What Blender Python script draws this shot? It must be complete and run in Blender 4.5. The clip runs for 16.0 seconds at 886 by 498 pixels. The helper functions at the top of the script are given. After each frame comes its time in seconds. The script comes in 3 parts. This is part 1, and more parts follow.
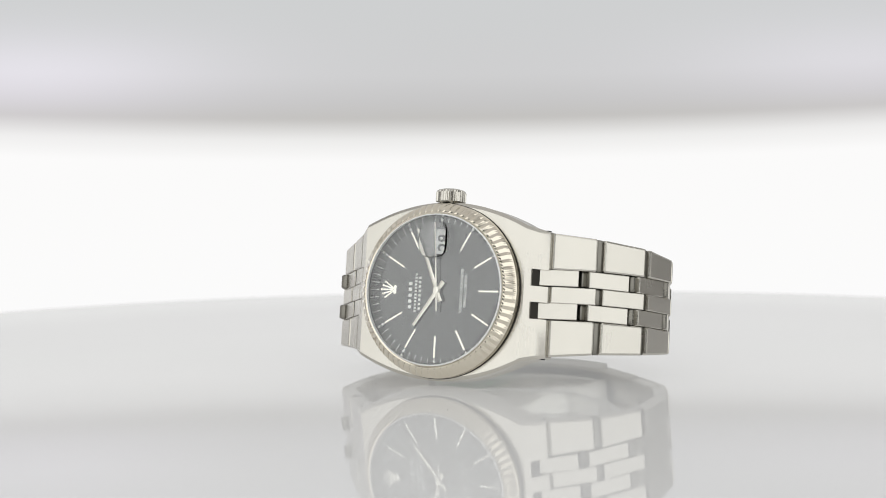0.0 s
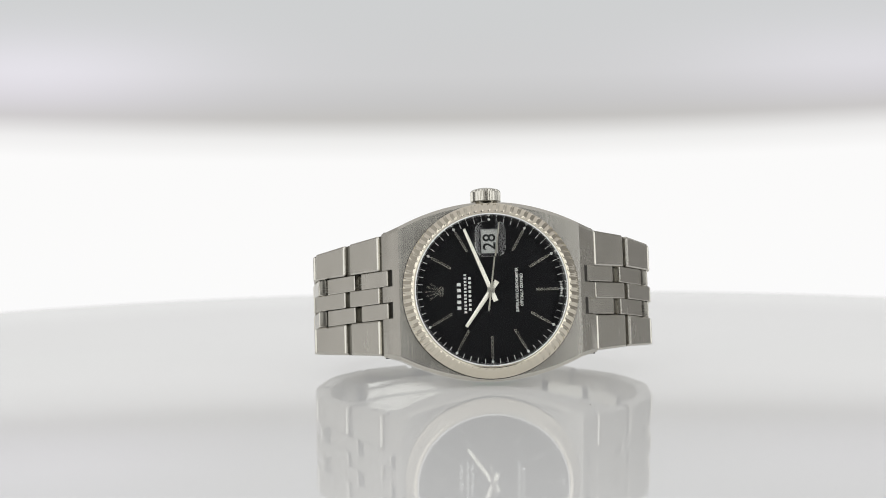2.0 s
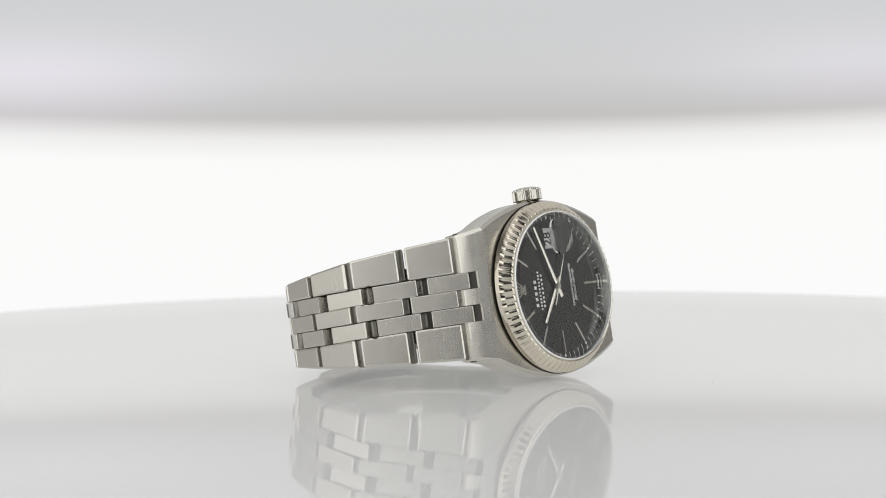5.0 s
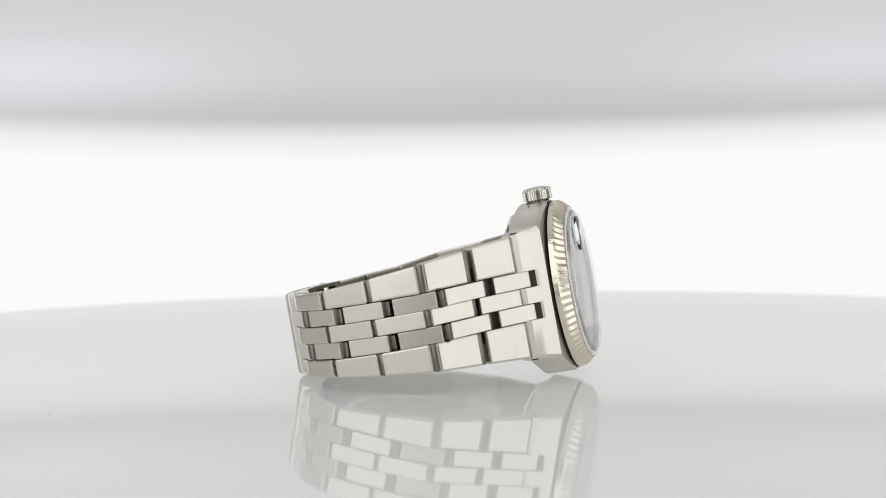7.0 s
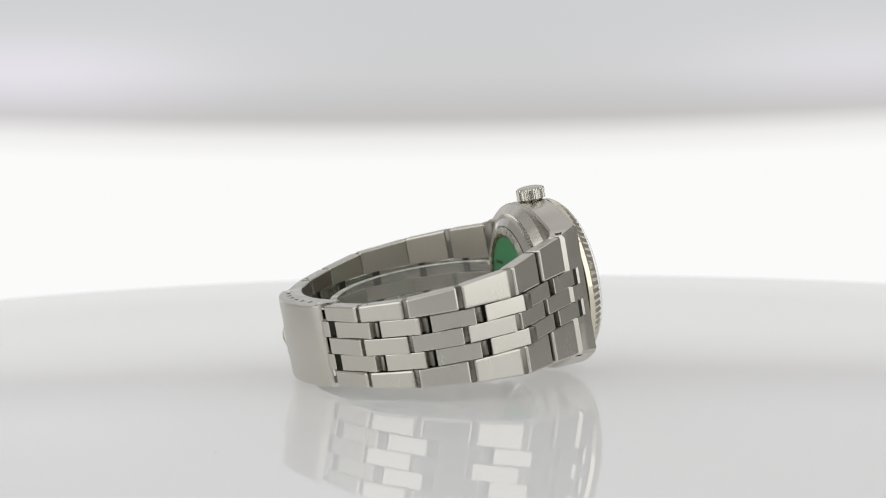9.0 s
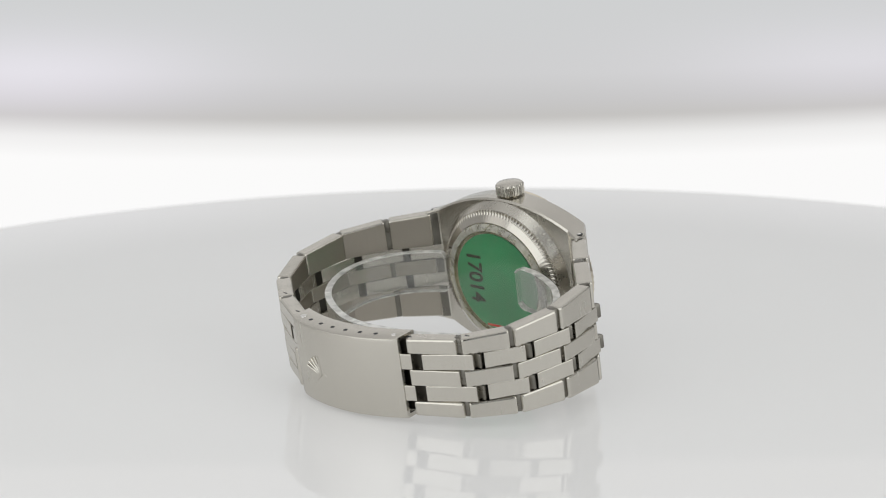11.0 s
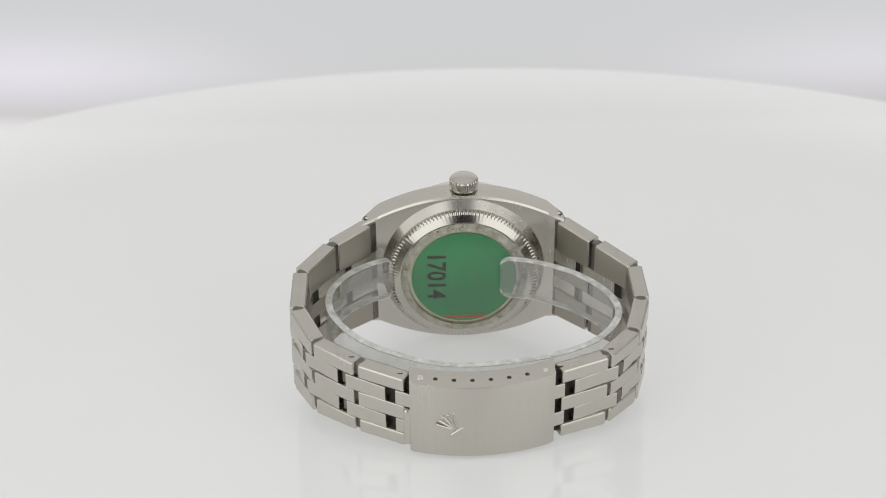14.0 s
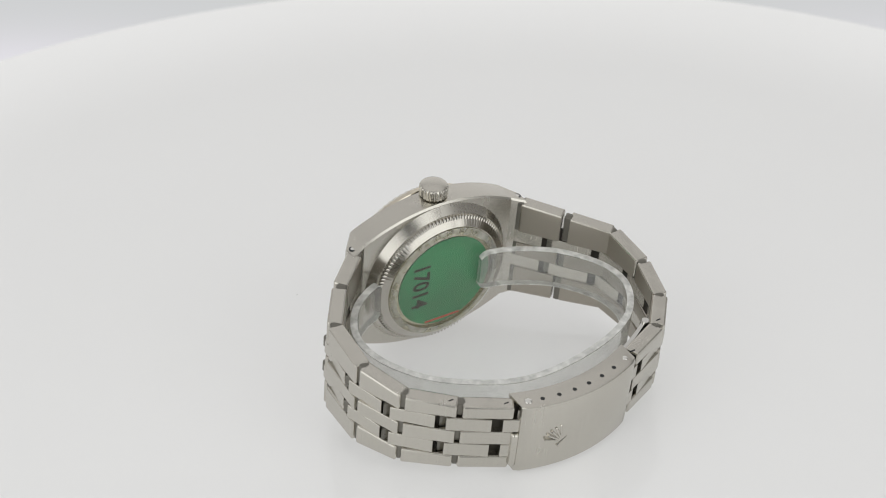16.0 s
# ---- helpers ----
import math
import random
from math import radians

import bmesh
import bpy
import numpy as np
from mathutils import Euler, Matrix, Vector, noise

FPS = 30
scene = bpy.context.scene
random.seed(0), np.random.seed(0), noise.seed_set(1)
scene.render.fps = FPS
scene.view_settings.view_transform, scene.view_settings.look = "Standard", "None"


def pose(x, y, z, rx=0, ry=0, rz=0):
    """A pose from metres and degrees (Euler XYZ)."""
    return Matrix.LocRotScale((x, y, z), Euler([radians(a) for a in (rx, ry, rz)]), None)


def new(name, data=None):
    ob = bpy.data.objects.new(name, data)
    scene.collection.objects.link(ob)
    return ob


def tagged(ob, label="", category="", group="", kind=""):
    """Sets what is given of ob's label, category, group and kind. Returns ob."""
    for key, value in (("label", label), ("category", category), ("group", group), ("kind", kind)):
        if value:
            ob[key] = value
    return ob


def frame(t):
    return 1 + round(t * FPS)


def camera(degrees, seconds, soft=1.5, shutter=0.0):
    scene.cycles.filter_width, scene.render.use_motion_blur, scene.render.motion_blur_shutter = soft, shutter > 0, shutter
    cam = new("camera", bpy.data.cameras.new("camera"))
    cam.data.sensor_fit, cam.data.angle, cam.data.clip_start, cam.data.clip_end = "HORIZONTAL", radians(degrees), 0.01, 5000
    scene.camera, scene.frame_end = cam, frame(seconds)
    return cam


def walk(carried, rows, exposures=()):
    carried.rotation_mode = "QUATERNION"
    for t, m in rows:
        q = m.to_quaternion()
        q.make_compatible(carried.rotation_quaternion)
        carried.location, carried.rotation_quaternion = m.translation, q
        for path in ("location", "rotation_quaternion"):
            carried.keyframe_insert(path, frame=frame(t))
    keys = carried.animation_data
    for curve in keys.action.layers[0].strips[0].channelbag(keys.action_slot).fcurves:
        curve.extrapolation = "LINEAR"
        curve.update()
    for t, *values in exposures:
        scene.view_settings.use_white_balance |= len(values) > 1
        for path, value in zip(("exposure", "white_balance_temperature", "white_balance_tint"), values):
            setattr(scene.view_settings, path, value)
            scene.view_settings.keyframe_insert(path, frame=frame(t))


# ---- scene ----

MM = 0.001

# ---- camera on a tilting arm, turning table ----
PIVOT = Vector((0.0, 0.00068, 0.01197))
ARM = [(0, 0), (7.6, 0), (8.0, 0.127), (8.5, 0.477), (9.0, 1.404), (9.5, 3.07), (10.0, 5.1), (10.5, 7.2), (11.0, 9.26),
       (11.5, 11.265), (12.0, 13.045), (12.5, 14.797), (13.0, 16.535), (13.5, 18.269), (14.0, 20.031), (14.5, 21.807),
       (15.0, 23.622), (15.5, 25.456), (16.0, 27.343)]


def arm(phi):
    """The swing of the arm about its pivot, in degrees upwards."""
    return Matrix.Translation(PIVOT) @ Matrix.Rotation(radians(-phi), 4, "X") @ Matrix.Translation(-PIVOT)


def table_turn(t):
    """The turn of the table, in degrees, at t seconds."""
    return 91.5 + 15.3163 * t - 0.0429 * t ** 2 + 0.001497 * t ** 3


turned = Matrix.Rotation(radians(-0.816), 4, "Y") @ Matrix.Rotation(radians(3.2146), 4, "X") @ Matrix.Rotation(radians(-1.0661), 4, "Z")
CAM_BASE = Matrix.Translation((0, -0.35668, 0.0463)) @ turned.transposed() @ Matrix.Rotation(radians(90), 4, "X")
cam = camera(28.95, 16.0, soft=0.95)
cam.data.dof.use_dof, cam.data.dof.focus_distance, cam.data.dof.aperture_fstop = True, 0.345, 28.0
walk(cam, [(t, arm(a) @ CAM_BASE) for t, a in ARM])

# ---- light ----
world = bpy.data.worlds.new("studio_dark")
world.use_nodes = True
world.node_tree.nodes["Background"].inputs[0].default_value = (0.03, 0.03, 0.032, 1)
world.node_tree.nodes["Background"].inputs[1].default_value = 1.0
scene.world = world
scene.view_settings.exposure = 0.0


# ---- materials ----
def nodes_of(name):
    m = bpy.data.materials.new(name)
    m.use_nodes = True
    nt = m.node_tree
    return m, nt, nt.nodes["Principled BSDF"]


def add(nt, kind, **values):
    n = nt.nodes.new(kind)
    for key, v in values.items():
        n.inputs[key.replace("_", " ")].default_value = v
    return n


def metal(name, colour, rough, grain=(1, 1, 1), bump=0.0, spread=0.06, scale=1.0, brushing=0.0, round_y=False, streak=0.035):
    """Steel with a directional grain: noise stretched along one axis, plus faint handling marks."""
    m, nt, b = nodes_of(name)
    b.inputs["Metallic"].default_value = 1.0
    if brushing:
        # strokes along z spread the highlights crosswise
        b.inputs["Anisotropic"].default_value = brushing
        tg = nt.nodes.new("ShaderNodeTangent")
        tg.direction_type, tg.axis = "RADIAL", "Y" if round_y else "Z"
        b.inputs["Anisotropic Rotation"].default_value = 0.25 if round_y else 0.0
        nt.links.new(tg.outputs[0], b.inputs["Tangent"])
    co = nt.nodes.new("ShaderNodeTexCoord")
    mp = add(nt, "ShaderNodeMapping")
    mp.inputs["Scale"].default_value = [g * 1000 * scale for g in grain]
    nt.links.new(co.outputs["Object"], mp.inputs["Vector"])
    fine = add(nt, "ShaderNodeTexNoise", Scale=1.0, Detail=4.0, Roughness=0.6)
    nt.links.new(mp.outputs[0], fine.inputs["Vector"])
    wide = add(nt, "ShaderNodeTexNoise", Scale=180.0, Detail=3.0)
    nt.links.new(co.outputs["Object"], wide.inputs["Vector"])
    info = nt.nodes.new("ShaderNodeObjectInfo")
    mix = nt.nodes.new("ShaderNodeMath")
    mix.operation = "MULTIPLY_ADD"
    nt.links.new(fine.outputs["Fac"], mix.inputs[0])
    mix.inputs[1].default_value = 0.7
    nt.links.new(wide.outputs["Fac"], mix.inputs[2])
    rr = add(nt, "ShaderNodeMapRange", From_Min=0.4, From_Max=1.3, To_Min=rough - spread, To_Max=rough + spread)
    nt.links.new(mix.outputs[0], rr.inputs["Value"])
    nt.links.new(rr.outputs[0], b.inputs["Roughness"])
    cr = nt.nodes.new("ShaderNodeMix")
    cr.data_type = "RGBA"
    cr.inputs["A"].default_value = (*[c * (1 - streak) for c in colour], 1)
    cr.inputs["B"].default_value = (*[min(1, c * (1 + streak)) for c in colour], 1)
    nt.links.new(fine.outputs["Fac"], cr.inputs["Factor"])
    nt.links.new(cr.outputs["Result"], b.inputs["Base Color"])
    if bump:
        bp = add(nt, "ShaderNodeBump", Strength=bump, Distance=0.00004)
        nt.links.new(fine.outputs["Fac"], bp.inputs["Height"])
        nt.links.new(bp.outputs[0], b.inputs["Normal"])
    return m


def plain(name, colour, rough=0.5, metallic=0.0, spread=0.08, scale=400.0, coat=0.0):
    m, nt, b = nodes_of(name)
    b.inputs["Metallic"].default_value = metallic
    b.inputs["Coat Weight"].default_value = coat
    co = nt.nodes.new("ShaderNodeTexCoord")
    n = add(nt, "ShaderNodeTexNoise", Scale=scale, Detail=4.0)
    nt.links.new(co.outputs["Object"], n.inputs["Vector"])
    cr = nt.nodes.new("ShaderNodeMix")
    cr.data_type = "RGBA"
    cr.inputs["A"].default_value = (*[c * (1 - spread) for c in colour], 1)
    cr.inputs["B"].default_value = (*[min(1, c * (1 + spread)) for c in colour], 1)
    nt.links.new(n.outputs["Fac"], cr.inputs["Factor"])
    nt.links.new(cr.outputs["Result"], b.inputs["Base Color"])
    rr = add(nt, "ShaderNodeMapRange", To_Min=max(0.0, rough - spread * 0.5), To_Max=rough + spread * 0.5)
    nt.links.new(n.outputs["Fac"], rr.inputs["Value"])
    nt.links.new(rr.outputs[0], b.inputs["Roughness"])
    return m


def clear(name, ior=1.5):
    """Solid clear glass."""
    m, nt, b = nodes_of(name)
    b.inputs["Base Color"].default_value = (1, 1, 1, 1)
    b.inputs["Roughness"].default_value = 0.0
    b.inputs["Transmission Weight"].default_value = 1.0
    b.inputs["IOR"].default_value = ior
    return m


def pane(name, ior):
    """A thin flat crystal: lets the view straight through and mirrors its share at each face."""
    m, nt, b = nodes_of(name)
    nt.nodes.remove(b)
    see = nt.nodes.new("ShaderNodeBsdfTransparent")
    see.inputs[0].default_value = (0.985, 0.99, 0.985, 1)
    shine = nt.nodes.new("ShaderNodeBsdfGlossy")
    shine.inputs["Roughness"].default_value = 0.0
    facing = add(nt, "ShaderNodeLayerWeight", Blend=0.5)
    steep = nt.nodes.new("ShaderNodeMath")
    steep.operation = "POWER"
    steep.inputs[1].default_value = 5.0
    nt.links.new(facing.outputs["Facing"], steep.inputs[0])
    straight = ((ior - 1) / (ior + 1)) ** 2
    fr = add(nt, "ShaderNodeMapRange", To_Min=straight, To_Max=1.0)
    nt.links.new(steep.outputs[0], fr.inputs["Value"])
    mix = nt.nodes.new("ShaderNodeMixShader")
    nt.links.new(fr.outputs[0], mix.inputs[0])
    nt.links.new(see.outputs[0], mix.inputs[1])
    nt.links.new(shine.outputs[0], mix.inputs[2])
    nt.links.new(mix.outputs[0], nt.nodes["Material Output"].inputs["Surface"])
    return m


def sheet(name, tint, milky, rough=0.08, gloss=0.4):
    """Thin clear plastic: see-through, glossy at a slant, with a share of milky scatter."""
    m, nt, b = nodes_of(name)
    b.inputs["Base Color"].default_value = (0.78, 0.78, 0.75, 1)
    b.inputs["Roughness"].default_value = 0.35
    see = nt.nodes.new("ShaderNodeBsdfTransparent")
    see.inputs[0].default_value = (*tint, 1)
    shine = nt.nodes.new("ShaderNodeBsdfGlossy")
    shine.inputs["Roughness"].default_value = rough
    lw = add(nt, "ShaderNodeLayerWeight", Blend=0.22)
    fr = add(nt, "ShaderNodeMapRange", To_Min=0.03, To_Max=gloss)
    nt.links.new(lw.outputs["Facing"], fr.inputs["Value"])
    co = nt.nodes.new("ShaderNodeTexCoord")
    n = add(nt, "ShaderNodeTexNoise", Scale=500.0, Detail=4.0)
    nt.links.new(co.outputs["Object"], n.inputs["Vector"])
    rr = add(nt, "ShaderNodeMapRange", From_Min=0.3, From_Max=0.7, To_Min=milky * 0.6, To_Max=min(1.0, milky * 1.4))
    nt.links.new(n.outputs["Fac"], rr.inputs["Value"])
    one, two = nt.nodes.new("ShaderNodeMixShader"), nt.nodes.new("ShaderNodeMixShader")
    nt.links.new(rr.outputs[0], one.inputs[0])
    nt.links.new(see.outputs[0], one.inputs[1])
    nt.links.new(b.outputs[0], one.inputs[2])
    nt.links.new(fr.outputs[0], two.inputs[0])
    nt.links.new(one.outputs[0], two.inputs[1])
    nt.links.new(shine.outputs[0], two.inputs[2])
    nt.links.new(two.outputs[0], nt.nodes["Material Output"].inputs["Surface"])
    return m


def glow(name, colour, middle, edge, reach=1.7, start=1.06, depth=2):
    """A lamp-lit diffuser panel: brightest over its lamp, falling off towards the panel's edges."""
    m, nt, b = nodes_of(name)
    nt.nodes.remove(b)
    e = nt.nodes.new("ShaderNodeEmission")
    e.inputs[0].default_value = (*colour, 1)
    co = nt.nodes.new("ShaderNodeTexCoord")
    mp = nt.nodes.new("ShaderNodeMapping")
    mp.inputs["Location"].default_value = (-1, -1, -1)
    mp.inputs["Scale"].default_value = (2, depth, 2)
    nt.links.new(co.outputs["Generated"], mp.inputs["Vector"])
    far = nt.nodes.new("ShaderNodeVectorMath")
    far.operation = "LENGTH"
    nt.links.new(mp.outputs[0], far.inputs[0])
    rr = add(nt, "ShaderNodeMapRange", From_Min=start, From_Max=reach, To_Min=middle, To_Max=edge)
    rr.interpolation_type = "SMOOTHSTEP"
    nt.links.new(far.outputs["Value"], rr.inputs["Value"])
    nt.links.new(rr.outputs[0], e.inputs[1])
    nt.links.new(e.outputs[0], nt.nodes["Material Output"].inputs["Surface"])
    return m


STEEL = (0.57, 0.548, 0.497)
brushed = metal("brushed_steel", STEEL, 0.25, grain=(3.2, 3.2, 0.09), bump=0.015, spread=0.045, brushing=0.7, streak=0.055)
satin = metal("satin_steel", STEEL, 0.24, grain=(1.5, 1.5, 1.5), bump=0.02)
turned_steel = metal("turned_steel", STEEL, 0.27, grain=(1.5, 1.5, 1.5), brushing=0.8, round_y=True)
inner_steel = metal("darker_inner_steel", (0.40, 0.37, 0.32), 0.36, grain=(2, 2, 0.2))
polished = metal("polished_steel", (0.7, 0.69, 0.66), 0.09, grain=(0.3, 0.3, 0.3), spread=0.03)
ring_steel = metal("ring_steel", (0.52, 0.5, 0.455), 0.15, grain=(0.3, 0.3, 0.3), spread=0.03)
white_gold = metal("white_gold", (0.68, 0.63, 0.53), 0.12, grain=(0.5, 0.5, 0.5), spread=0.04)
# hinge steps: a darker base colour holds the shade of the gaps
hinge_steel = metal("hinge_gap_shade", (0.19, 0.182, 0.16), 0.3, grain=(0.5, 0.5, 2), spread=0.08)
hand_gold = metal("hand_gold", (0.86, 0.82, 0.74), 0.3, grain=(0.5, 0.5, 4), spread=0.04)
# near-black steel puts slot and groove shade into colour; dust specks share it
recess = metal("dark_shade_and_dust", (0.05, 0.047, 0.041), 0.4, grain=(2, 2, 2))
baton = metal("marker_gold", (0.86, 0.83, 0.76), 0.2, grain=(0.5, 0.5, 4), spread=0.04)
dial_black = plain("black_dial", (0.009, 0.009, 0.01), 0.16, spread=0.05, coat=1.0)
print_white = plain("white_print", (0.85, 0.85, 0.83), 0.6)
date_white = plain("date_white", (0.86, 0.86, 0.84), 0.6)
ink = plain("black_ink", (0.01, 0.012, 0.012), 0.5)
green = plain("green_sticker", (0.028, 0.25, 0.115), 0.4, spread=0.42, scale=110.0)
red = plain("red_print", (0.6, 0.03, 0.02), 0.5)
crystal_glass = pane("sapphire_crystal", 1.77)
gasket_white = plain("white_gasket", (0.88, 0.88, 0.87), 0.4)
lens_glass = clear("magnifier_glass", 1.5)
film_clear = sheet("clear_film", (0.98, 0.98, 0.93), 0.01, 0.1, 0.12)
film_rim = sheet("yellowed_film_edge", (0.82, 0.80, 0.68), 0.3, 0.1, 0.3)
cuff_clear = sheet("clear_plastic", (0.96, 0.96, 0.95), 0.08)
cuff_rim = sheet("frosted_plastic_edge", (0.9, 0.9, 0.89), 0.72, 0.25)


# ---- building helpers ----
def part(name, bm, material, parent, label="", smooth=28):
    bmesh.ops.recalc_face_normals(bm, faces=bm.faces)
    me = bpy.data.meshes.new(name)
    bm.to_mesh(me)
    bm.free()
    me.materials.append(material)
    for p in me.polygons:
        p.use_smooth = smooth > 0
    if smooth:
        me.set_sharp_from_angle(angle=radians(smooth))
    ob = new(name, me)
    ob.parent = parent
    if label:
        tagged(ob, label)
    return ob


def scaled(bm):
    bmesh.ops.scale(bm, vec=(MM, MM, MM), verts=bm.verts)
    return bm


def hexa(bm, corners, bevel=0.0, segments=1):
    """A block from eight corners: four of one end, four of the other, in the same order round."""
    v = [bm.verts.new(c) for c in corners]
    faces = [bm.faces.new([v[i] for i in q]) for q in
             ((0, 1, 2, 3), (7, 6, 5, 4), (0, 4, 5, 1), (1, 5, 6, 2), (2, 6, 7, 3), (3, 7, 4, 0))]
    if bevel:
        edges = list({e for f in faces for e in f.edges})
        bmesh.ops.bevel(bm, geom=edges, offset=bevel, segments=segments, profile=0.5, affect="EDGES")


def box(bm, lo, hi, bevel=0.0, segments=1):
    (a, b, c), (d, e, f) = lo, hi
    hexa(bm, [(a, b, c), (d, b, c), (d, b, f), (a, b, f), (a, e, c), (d, e, c), (d, e, f), (a, e, f)], bevel, segments)


def lathe(bm, profile, steps=96, ripple=None, close=False):
    """Turn (radius, y) points about the y axis; ripple(i, k) adds to the radius and y of point k at step i."""
    rings = []
    for i in range(steps):
        a = 2 * math.pi * i / steps
        ring = []
        for k, (r, y) in enumerate(profile):
            dr, dy = ripple(i, k) if ripple else (0, 0)
            ring.append(bm.verts.new(((r + dr) * math.cos(a), y + dy, (r + dr) * math.sin(a))))
        rings.append(ring)
    n = len(profile)
    for i in range(steps):
        p, q = rings[i], rings[(i + 1) % steps]
        for k in range(n if close else n - 1):
            bm.faces.new((p[k], p[(k + 1) % n], q[(k + 1) % n], q[k]))
    if not close:
        for k in (0, n - 1):
            if profile[k][0] > 0.001:
                bm.faces.new([r[k] for r in rings])
    bmesh.ops.remove_doubles(bm, verts=bm.verts, dist=1e-5)


def bar(bm, x, z, ang, r0, r1, w, y0, y1, bevel=0.0):
    """A flat bar on the dial: from radius r0 to r1 in the direction ang (degrees clockwise from the crown), centred on (x, z)."""
    a = radians(ang)
    d, s = Vector((math.sin(a), 0, math.cos(a))), Vector((math.cos(a), 0, -math.sin(a)))
    o = Vector((x, 0, z))
    pts = []
    for y in (y0, y1):
        for r, k in ((r0, -1), (r0, 1), (r1, 1), (r1, -1)):
            p = o + d * r + s * (k * w / 2)
            pts.append((p.x, y, p.z))
    hexa(bm, pts, bevel)


def disc_ring(bm, x, z, r, y0, y1, n=12):
    lo = [bm.verts.new((x + r * math.cos(2 * math.pi * i / n), y0, z + r * math.sin(2 * math.pi * i / n))) for i in range(n)]
    hi = [bm.verts.new((v.co.x, y1, v.co.z)) for v in lo]
    bm.faces.new(lo), bm.faces.new(list(reversed(hi)))
    for i in range(n):
        bm.faces.new((lo[i], hi[i], hi[(i + 1) % n], lo[(i + 1) % n]))


def lettering(name, text, size, m, material, parent, depth=0.02, squeeze=1.0, bold=0.0):
    """Text as a mesh, centred on the pose m (text's x along m's x, up along m's y), in millimetres."""
    cu = bpy.data.curves.new(name, "FONT")
    cu.body, cu.size, cu.extrude, cu.offset = text, size, depth, bold
    cu.align_x, cu.align_y = "CENTER", "CENTER"
    cu.resolution_u = 4
    tmp = bpy.data.objects.new(name, cu)
    scene.collection.objects.link(tmp)
    me = bpy.data.meshes.new_from_object(tmp.evaluated_get(bpy.context.evaluated_depsgraph_get()))
    bpy.data.objects.remove(tmp)
    me.transform(Matrix.Scale(MM, 4) @ m @ Matrix.Diagonal((squeeze, 1, 1, 1)))
    me.materials.clear()
    me.materials.append(material)
    ob = new(name, me)
    ob.parent = parent
    return ob


def carved(name, bm, cutter, material, parent, label, smooth):
    """A part with openings cut right into its mesh."""
    obs = []
    for b in (bm, cutter):
        bmesh.ops.recalc_face_normals(b, faces=b.faces)
        me = bpy.data.meshes.new(name)
        b.to_mesh(me)
        b.free()
        obs.append(new(name, me))
    mod = obs[0].modifiers.new("cut", "BOOLEAN")
    mod.operation, mod.solver, mod.object = "DIFFERENCE", "EXACT", obs[1]
    bpy.context.view_layer.update()
    me = bpy.data.meshes.new_from_object(obs[0].evaluated_get(bpy.context.evaluated_depsgraph_get()))
    for o in obs:
        bpy.data.objects.remove(o)
    out = bmesh.new()
    out.from_mesh(me)
    return part(name, out, material, parent, label, smooth)


# ---- the light box round the table ----
def slab(name, lo, hi, material, label, category="wall"):
    bm = bmesh.new()
    box(bm, lo, hi)
    return tagged(part(name, bm, material, None, smooth=0), label, category, kind="structure")


front_glow = glow("front_softbox_light", (0.99, 1.0, 0.99), 1.56, 0.04, 1.45, 1.33, 0)
west_glow = glow("west_diffuser_light", (1.0, 0.985, 0.96), 0.45, 0.38)
corner_glow = glow("west_softbox_light", (1.0, 0.99, 0.97), 1.0, 0.42, 1.6, 1.1)
side_glow = glow("east_diffuser_light", (1.0, 0.98, 0.95), 0.27, 0.34)
rear_glow = glow("rear_diffuser_light", (1.0, 0.99, 0.98), 0.8, 0.55)
top_glow = glow("top_diffuser_light", (1.0, 0.99, 0.98), 0.71, 0.4)
flank_glow = glow("east_softbox_light", (0.99, 1.0, 0.99), 1.5, 0.9)
floor_white = plain("white_floor", (0.7, 0.7, 0.7), 0.6)
slab("wall_west_front", (-0.62, -0.265, -0.35), (-0.6, 0.02, 0.7), corner_glow, "lit white softbox side wall of the light box")
slab("wall_west", (-0.62, 0.02, -0.35), (-0.6, 0.62, 0.7), west_glow, "white diffusing side wall of the light box")
slab("wall_east_front", (0.6, -0.265, -0.35), (0.62, -0.14, 0.7), flank_glow, "lit white softbox side wall of the light box")
slab("wall_east", (0.6, -0.14, -0.35), (0.62, 0.62, 0.7), side_glow, "white diffusing side wall of the light box")
slab("wall_north", (-0.6, 0.6, -0.35), (0.6, 0.62, 0.7), rear_glow, "lit white diffusing rear wall of the light box")
slab("wall_south_west", (-0.6, -0.285, -0.35), (-0.028, -0.265, 0.7), front_glow, "lit white softbox wall beside the camera slot")
slab("wall_south_east", (0.077, -0.285, -0.35), (0.6, -0.265, 0.7), front_glow, "lit white softbox wall beside the camera slot")
slab("ceiling", (-0.62, -0.285, 0.7), (0.62, 0.62, 0.72), top_glow, "white lit diffuser over the table", "ceiling")
slab("floor", (-0.62, -0.7, -0.37), (0.62, 0.62, -0.35), floor_white, "matt white floor of the light box", "floor")


